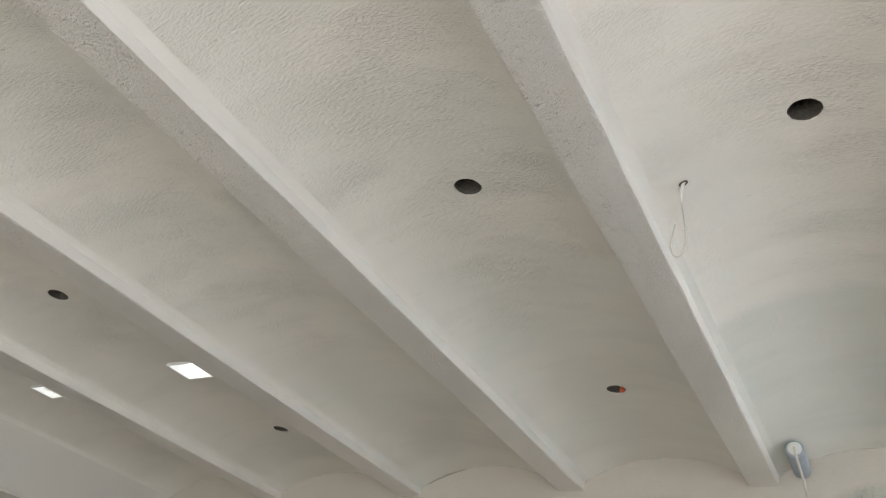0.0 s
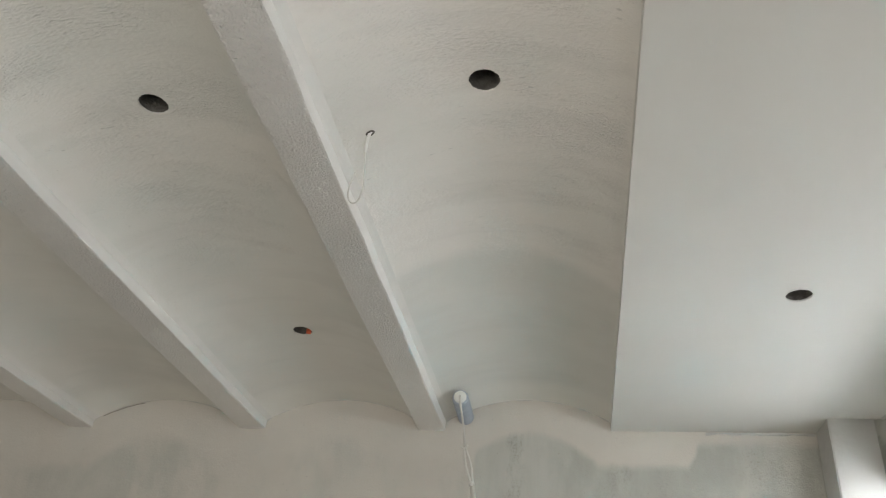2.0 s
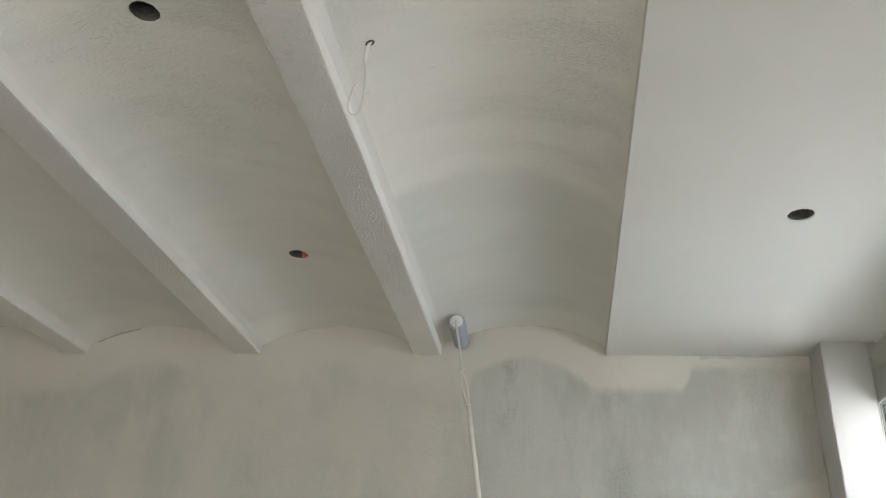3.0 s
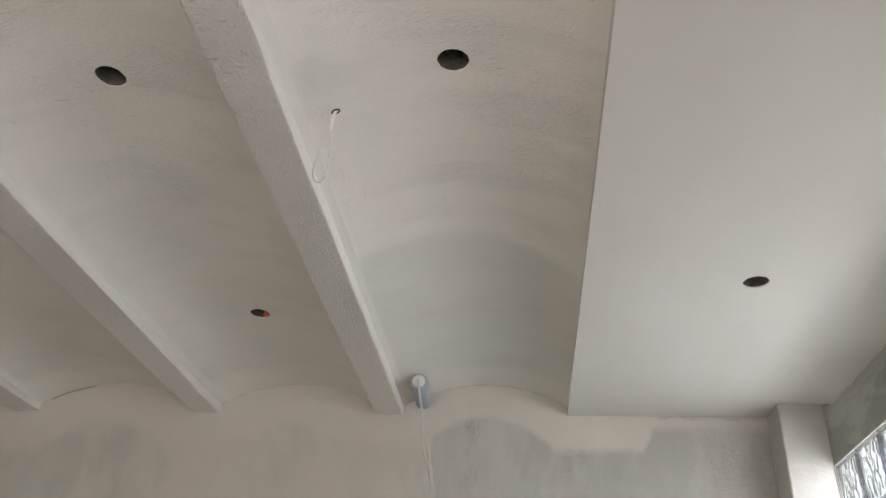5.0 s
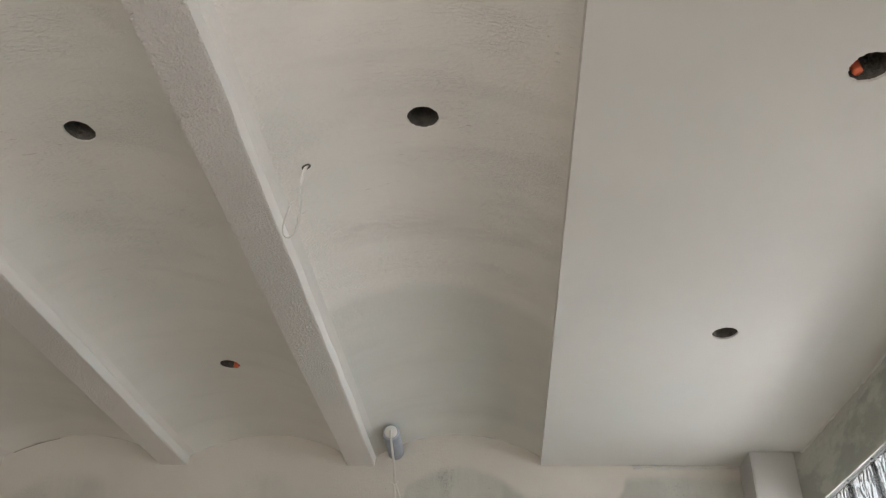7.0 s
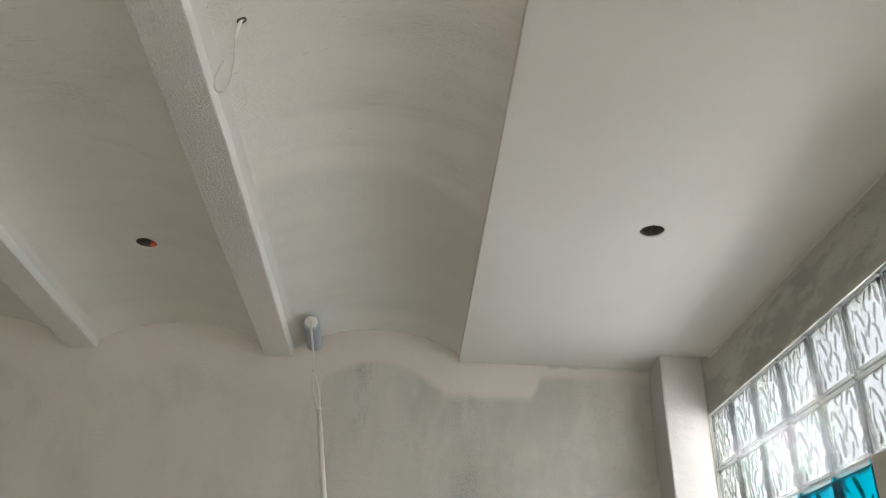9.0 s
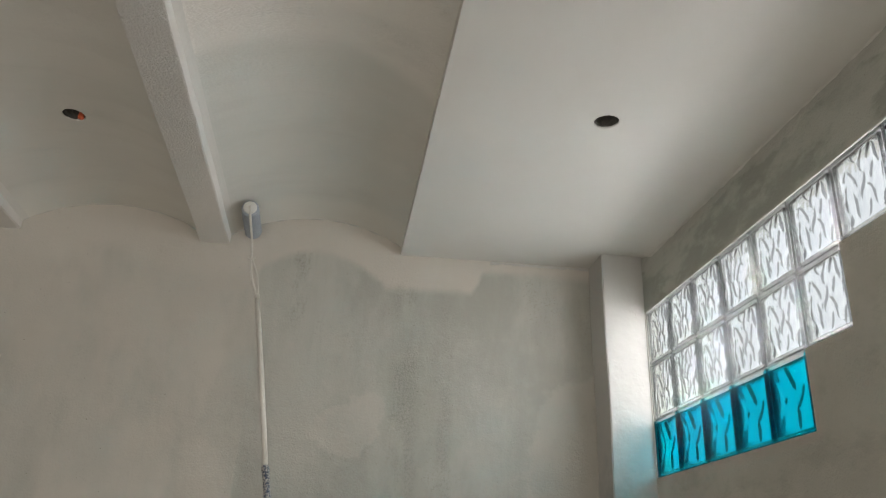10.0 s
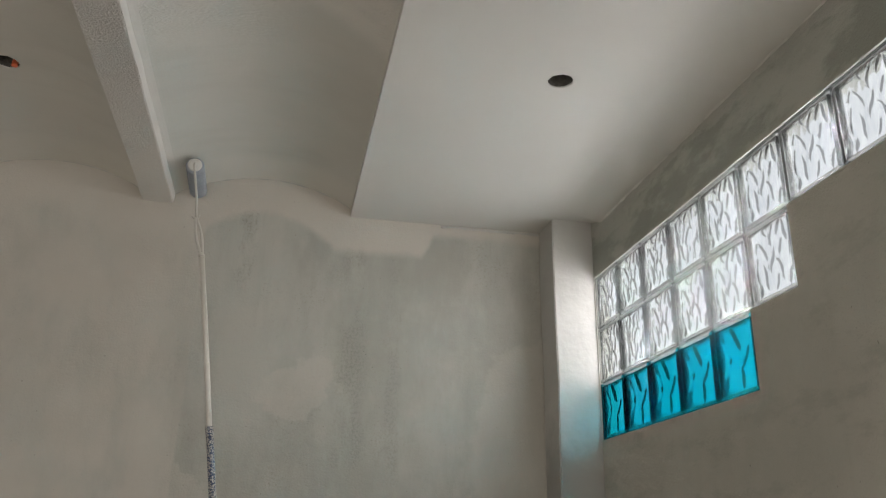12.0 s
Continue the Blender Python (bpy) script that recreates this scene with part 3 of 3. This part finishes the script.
def arch_fillet(x0, x1, seed):
    """A ragged bead of plaster where a vault meets the far wall."""
    bm = bmesh.new()
    mid, half = (x0 + x1) / 2, (x1 - x0) / 2
    pts, radii = [], []
    for x in spread(x0 + 0.004, x1 - 0.004, 70):
        u = abs(x - mid) / half
        z = Z + SPRING + RISE * (1 - u ** 2.1) - 0.004 * max(0.0, 1 - (1 - u) * half / 0.035) ** 2
        pts.append((x, FARY + 0.001, z + 0.001 + 0.002 * noise.noise((x * 30, seed, 1))))
        radii.append(0.0024 + 0.005 * noise.noise((x * 22, seed, 4)))
    tube(bm, pts, [max(0.0006, q) for q in radii], 8)
    return tagged(obj("plaster_fillet", bm, PILASTER), "ragged off-white plaster bead along a vault's end", "trim", group="vault end beads", kind="structure")


for i, (a, b) in enumerate([(BEAMS[0][1], FLAT_X), (BEAMS[1][1], BEAMS[0][0]), (BEAMS[2][1], BEAMS[1][0]), (BEAMS[3][1], BEAMS[2][0])]):
    arch_fillet(a, b, i * 5.1)

# ragged plaster fillet under the flat ceiling, on the far wall
bm = bmesh.new()
xs = spread(-0.56, -0.162, 40)
rows_ = []
for x in xs:
    d = max(0.001, 0.004 + 0.009 * noise.noise((x * 19, 3, 1)))
    h = 0.015 + 0.011 * noise.noise((x * 13, 7, 1)) + 0.006 * noise.noise((x * 47, 2, 1))
    rows_.append([bm.verts.new(p) for p in ((x, FARY + 0.003, Z - 0.004), (x, FARY - d, Z - 0.004), (x, FARY - d * 0.8, Z - h * 0.6), (x, FARY + 0.003, Z - h))])
for a, b in zip(rows_, rows_[1:]):
    for k in range(4):
        bm.faces.new((a[k], a[(k + 1) % 4], b[(k + 1) % 4], b[k]))
bm.faces.new(rows_[0])
bm.faces.new(rows_[-1])
tagged(obj("plaster_fillet", bm, PILASTER), "ragged off-white plaster fillet between wall and ceiling", "trim", kind="structure")


def bead(name, points, radius, seed, material, label):
    """A ragged bead of plaster or mortar along a line of points."""
    bm = bmesh.new()
    fine, radii = [], []
    for p, q in zip(points, points[1:]):
        p, q = Vector(p), Vector(q)
        n = max(2, round((q - p).length / 0.012))
        for k in range(n):
            w = p.lerp(q, k / n)
            fine.append(w + 0.5 * radius * noise.noise_vector(w * 31 + Vector((seed, 0, 0))))
            radii.append(max(0.0012, radius * (0.75 + 0.9 * noise.noise(w * 24 + Vector((0, seed, 0))))))
    tube(bm, fine, radii, 7)
    return tagged(obj(name, bm, material), label, "trim", kind="structure")


bead("plaster_fillet", [(0.001, y, Z - 0.034 * smoothstep((0.02 - y) / 0.12)) for y in (-0.002, -0.04, -0.08, -0.12, -1.0, -2.0, -3.0)], 0.006, 2.0, SMOOTH,
     "ragged plaster bead between ceiling and window wall")
bead("mortar_edge", [(0.003, -2.0, 2.533), (0.003, -0.002, 2.533)], 0.0042, 5.0, RAW, "rough cement edge above the glass blocks")
bead("mortar_edge", [(0.003, -2.0, 2.327), (0.003, -1.203, 2.327), (0.003, -1.203, 2.127), (0.003, -1.003, 2.127), (0.003, -1.003, 1.927), (0.003, -0.002, 1.927)], 0.0042, 9.0, RAW,
     "rough cement edge below the glass blocks")
bead("plaster_fillet", [(-0.160, FARY - 0.001, 0.01), (-0.160, FARY - 0.001, Z - 0.02)], 0.004, 13.0, FAR, "rough plaster bead between pilaster and wall")

bead("plaster_crack", [(x, FARY - 0.001, Z + SPRING + RISE * (1 - (abs(x + 2.779) / 0.333) ** 2.1) - 0.006) for x in (-3.07, -3.04, -3.01, -2.97, -2.93, -2.88)], 0.0014, 17.0, RUBBLE,
     "dark chipped crack along a vault's end")

# ---- glass block window ----
S, JOINT = 0.20, 0.004


def pressed_strokes(kind, seed):
    """Winding grooves of the pressed pattern: centre, lean, length, bend, half-width, depth and wave of each."""
    rng = random.Random(seed)
    out = []
    if kind == "wave":
        for i in range(6):
            for j in range(3):
                cu = -0.076 + 0.0305 * i + rng.uniform(-0.008, 0.008)
                cv = -0.058 + 0.058 * j + rng.uniform(-0.013, 0.013) + (0.022 if i % 2 else -0.006)
                lean = rng.choice((-1, 1, -1)) * rng.uniform(0.05, 0.48)
                out.append((cu, cv, math.cos(lean), math.sin(lean), rng.uniform(0.036, 0.088), rng.uniform(-9, 9), rng.uniform(0.0024, 0.0044), rng.uniform(0.0044, 0.0072), rng.uniform(0.0012, 0.0040), rng.uniform(0, 6.3)))
    else:
        for cu, cv, lean, length, wide, deep in ((-0.002, 0.048, 0.53, 0.078, 0.0120, 0.0052), (-0.046, -0.008, -0.68, 0.070, 0.0100, 0.0044), (-0.026, -0.062, -0.05, 0.062, 0.0105, 0.0046),
                                                 (0.050, -0.040, -0.50, 0.110, 0.0190, 0.0022), (0.040, 0.030, 0.46, 0.090, 0.0170, 0.0020)):
            out.append((cu, cv, math.cos(lean), math.sin(lean), length, rng.uniform(-4, 4), wide, deep, 0.0, 0.0))
    return out


def rippled(bm, side, x_face, seed, strength, kind):
    """One moulded face of a block: a grid with winding grooves, inset in its rim. side: -1 room, 1 outside."""
    n = 88
    h = S / 2 - JOINT - 0.009
    strokes = pressed_strokes(kind, int(seed * 10)) if strength else []
    grid = []
    for i in range(n + 1):
        row = []
        for j in range(n + 1):
            u, v = -h + 2 * h * i / n, -h + 2 * h * j / n
            edge = min(1.0, min(h - abs(u), h - abs(v)) / 0.012)
            d = (0.0036 * noise.noise((u * 30 + seed, v * 13, seed)) + 0.0016 * noise.noise((u * 80, v * 42 + seed, 3)) if kind == "wave" else 0.006 * noise.noise((u * 14 + seed, v * 7, seed))) * (1 if strokes else 0)
            for cu, cv, ca, sa, length, bend, wide, deep, wave, phase in strokes:
                p = (u - cu) * sa + (v - cv) * ca
                if abs(p) > length / 2:
                    continue
                q = (u - cu) * ca - (v - cv) * sa - bend * p * p - wave * math.sin(p * 95 + phase)
                w = wide * (1.05 - (2 * p / length) ** (2 if kind == "wave" else 4))
                if abs(q) < w:
                    d -= deep * (1 - smoothstep(abs(q) / w)) * min(1.0, w / wide + 0.2)
            row.append(bm.verts.new((x_face + side * d * strength * edge, u, v)))
        grid.append(row)
    for i in range(n):
        for j in range(n):
            bm.faces.new((grid[i][j], grid[i + 1][j], grid[i + 1][j + 1], grid[i][j + 1]))
    return [grid[i][0] for i in range(n + 1)] + [grid[n][j] for j in range(1, n + 1)] + [grid[i][n] for i in range(n - 1, -1, -1)] + [grid[0][j] for j in range(n - 1, 0, -1)]


def block_meshes(seed, kind):
    """Meshes of a block round its centre: the moulded glass body, and its smooth rim."""
    bm = bmesh.new()
    a = rippled(bm, 1, 0.004, seed, 1.0, kind)
    b = rippled(bm, -1, 0.022, seed + 31, 0.0, kind)
    for k in range(len(a)):
        bm.faces.new((a[k], a[(k + 1) % len(a)], b[(k + 1) % len(b)], b[k]))
    bmesh.ops.recalc_face_normals(bm, faces=bm.faces)
    body = bpy.data.meshes.new("glass_block")
    bm.to_mesh(body)
    bm.free()
    body.materials.append(TURQ if kind == "leaf" else CLEAR)
    body.polygons.foreach_set("use_smooth", [abs(p.normal.x) > 0.3 for p in body.polygons])
    bm = bmesh.new()
    o, i = S / 2 - JOINT / 2, S / 2 - JOINT - 0.008
    loops = []
    for half, x in ((o, 0.034), (o, 0.003), (o - 0.002, 0.0), (i + 0.002, 0.0), (i, 0.003), (i, 0.034)):
        loops.append([bm.verts.new((x, half * su, half * sv)) for su, sv in ((-1, -1), (1, -1), (1, 1), (-1, 1))])
    for k in range(len(loops)):
        p, q = loops[k], loops[(k + 1) % len(loops)]
        for c in range(4):
            # the top side of a turquoise rim takes the highlight's paler glass
            bm.faces.new((p[c], p[(c + 1) % 4], q[(c + 1) % 4], q[c])).material_index = 1 if kind == "leaf" and c == 2 else 0
    bmesh.ops.recalc_face_normals(bm, faces=bm.faces)
    rim = bpy.data.meshes.new("rim")
    bm.to_mesh(rim)
    bm.free()
    rim.materials.append(RIM_T if kind == "leaf" else RIM)
    rim.materials.append(RIM_GLINT)
    return body, rim


bm = bmesh.new()
for y0, y1, z0, z1 in ((-2.0, 0.0, 2.33, 2.53), (-1.2, 0.0, 2.13, 2.33), (-1.0, 0.0, 1.93, 2.13)):
    n = round((y1 - y0) / S)
    for k in range(n + 1):
        y = y0 + k * S
        box(bm, 0.012, 0.032, max(y - 0.0018, y0 + 0.0003), min(y + 0.0018, y1 - 0.0003), z0 + 0.0005, z1 - 0.0005)
    for z in (z0, z1):
        box(bm, 0.012, 0.032, y0 + 0.0003, y1 - 0.0003, z - 0.0018 + (0.002 if z == z0 else -0.002), z + 0.0018 + (0.002 if z == z0 else -0.002))
window = tagged(obj("window_1", bm, MORTAR), "stepped strip window of clear and turquoise wavy glass blocks", "window", kind="structure")

CLEARS = [block_meshes(s, "wave") for s in (1.3, 4.1)]
TURQS = [block_meshes(2.5, "leaf")]


def glass_block(meshes, y, z, label):
    body = new("glass_block", meshes[0])
    body.parent, body.location = window, (0.001, y, z)
    body.visible_shadow = meshes is TURQS[0]
    rim = new("rim", meshes[1])
    rim.parent = body
    rim.visible_shadow = False
    tagged(body, label)
    return body


rnd = random.Random(5)
for row, count in ((0, 10), (1, 6), (2, 5)):
    for k in range(count):
        z = 2.43 - S * row
        if row < 2:
            glass_block(CLEARS[rnd.randrange(4) // 3], -S * (k + 0.5), z, "clear glass block with wavy relief")
        else:
            glass_block(TURQS[0], -S * (k + 0.5), z, "turquoise glass block with wavy relief")

# ---- things ----


def paint_roller(eye_end, far_end, joint, grip_top, foot):
    """A roller on a long pole that stands on the floor and leans to the ceiling."""
    thing = new("paint_roller")
    thing.location = foot
    tagged(thing, "paint-covered grey fleece roller on a long extension pole", "paint roller")
    base = Vector(foot)
    a, b = Vector(eye_end) - base, Vector(far_end) - base
    way = (b - a).normalized()
    r = 0.031
    bm = bmesh.new()
    rings = 26
    pts = [a.lerp(b, k / rings) for k in range(rings + 1)]
    radii = [r * (0.90 if k in (0, rings) else 1.0) * (1 + 0.03 * math.sin(k * 2.3)) for k in range(rings + 1)]
    tube(bm, pts, radii, 28)
    for v in bm.verts:
        v.co += 0.0012 * noise.noise_vector(v.co * 90)
    part("sleeve", bm, FLEECE, thing, "grey fleece sleeve", True)
    bm = bmesh.new()
    tube(bm, [a - way * 0.001, a - way * 0.004, a - way * 0.007], [0.024, 0.024, 0.020], 24)
    part("end_cap", bm, CAP, thing, "off-white plastic end cap", True)
    j, g = Vector(joint) - base, Vector(grip_top) - base
    bm = bmesh.new()
    hub = a - way * 0.022
    bend = [a - way * 0.006, a - way * 0.016, hub + Vector((0.001, -0.003, -0.008)), hub.lerp(j, 0.25), hub.lerp(j, 0.6) + Vector((0.003, 0, 0)), j]
    tube(bm, bend, 0.0042, 10)
    part("wire_frame", bm, WIRE, thing, "paint-covered wire frame", True)
    down = (g - j).normalized()
    bm = bmesh.new()
    n = 20
    across = way.cross(down).normalized()
    for s in (-1, 1):
        tube(bm, [j.lerp(g, k / n) + across * s * (0.0022 + 0.0068 * math.sin(math.pi * min(1.0, k / n * 1.06)) ** 1.3) for k in range(n + 1)], [0.0040 + 0.0016 * smoothstep(k / n) for k in range(n + 1)], 10)
    tube(bm, [j.lerp(g, 0.90), j.lerp(g, 0.93), g], [0.0075, 0.0100, 0.0100], 14)
    part("handle", bm, WIRE, thing, "paint-covered handle", True)
    bm = bmesh.new()
    side = way.cross(down).normalized()
    for s in (-1, 1):
        p = j + down * 0.004
        tube(bm, [p, p + side * s * 0.008 - down * 0.004, p + side * s * 0.013 - down * 0.012], 0.0025, 8)
    part("hook", bm, WIRE, thing, "small forked paint-covered hook", True)
    end = Vector((0, 0, 0))
    mid = g.lerp(end, 0.235)
    bm = bmesh.new()
    tube(bm, [g, g.lerp(mid, 0.5) + Vector((0.002, 0, 0)), mid], 0.0086, 14)
    upper = part("pole", bm, POLE, thing, "paint-covered upper pole", True)
    bm = bmesh.new()
    tube(bm, [mid - down * 0.012, mid - down * 0.006, mid + down * 0.012, mid + down * 0.016], [0.0095, 0.0118, 0.0118, 0.0108], 14)
    part("collar", bm, GRIP, thing, "dark splashed locking collar", True)
    bm = bmesh.new()
    tube(bm, [mid + down * 0.01, mid.lerp(end, 0.5), end + Vector((0, 0, 0.001))], 0.0104, 14)
    part("lower_pole", bm, GRIP, thing, "dark blue lower pole splashed with paint", True)
    return thing


paint_roller((-1.477, -0.091, 2.800), (-1.482, 0.133, 2.800), (-1.450, -0.100, 2.603), (-1.417, -0.105, 2.463), (-1.020, -0.62, 0.0))


def hanging_cable(x, y, z):
    """A white cable that comes out of a drilled hole and hangs in an open loop."""
    thing = new("hanging_cable")
    thing.location = (x, y, z)
    tagged(thing, "white electric cable hanging in a loop from the vault", "cable")
    path = [(0.004, 0.0, 0.03), (0.0, 0.0, 0.002), (-0.003, -0.004, -0.02), (-0.004, -0.006, -0.06), (-0.001, -0.004, -0.10), (0.0, -0.002, -0.14), (-0.002, 0.0, -0.165),
            (-0.009, 0.003, -0.182), (-0.019, 0.004, -0.187), (-0.028, 0.004, -0.180), (-0.032, 0.003, -0.166), (-0.031, 0.0, -0.152), (-0.026, -0.004, -0.135), (-0.020, -0.006, -0.112)]
    fine = []
    for i in range(len(path) - 1):
        p0, p1, p2, p3 = (Vector(path[min(max(k, 0), len(path) - 1)]) for k in (i - 1, i, i + 1, i + 2))
        for s in range(4):
            t = s / 4
            fine.append(0.5 * ((2 * p1) + (p2 - p0) * t + (2 * p0 - 5 * p1 + 4 * p2 - p3) * t * t + (3 * p1 - p0 - 3 * p2 + p3) * t ** 3))
    fine.append(Vector(path[-1]))
    bm = bmesh.new()
    tube(bm, fine, 0.0019, 8)
    part("wire", bm, WIRE, thing, "thin greyish white wire", True)
    bm = bmesh.new()
    tube(bm, fine[:13], [0.0036] * 12 + [0.002], 10)
    part("sheath", bm, CORD, thing, "white outer sheath", True)
    bm = bmesh.new()
    ring = [(0.008 * math.cos(k * 0.5236), 0.006 * math.sin(k * 0.5236), -0.001 + 0.004 * math.cos(k * 0.5236)) for k in range(13)]
    tube(bm, ring, 0.0022, 6, False)
    part("hole_edge", bm, RUBBLE, thing, "dark chipped edge of the drilled hole", True)
    return thing


hanging_cable(-1.486, -1.610, Z + 0.075)


def conduit_stub(x, y, z, turn):
    """A short end of orange corrugated conduit inside a lamp hole."""
    thing = new("conduit_stub")
    thing.location, thing.rotation_euler = (x, y, z), (0, 0, turn)
    tagged(thing, "orange corrugated conduit end inside a lamp hole", "conduit", group="conduit ends")
    bm = bmesh.new()
    n = 16
    tube(bm, [(0.004 * math.sin(k / n), 0.0, 0.07 * k / n) for k in range(n + 1)], [0.0095 if k % 2 else 0.0080 for k in range(n + 1)], 14)
    part("pipe", bm, CONDUIT, thing, "", True)
    return thing


conduit_stub(-1.985 + 0.014, -0.500 + 0.021, Z + 0.126, 0.2)
conduit_stub(-0.412 - 0.014, -1.936 + 0.019, Z + 0.008, 2.8)
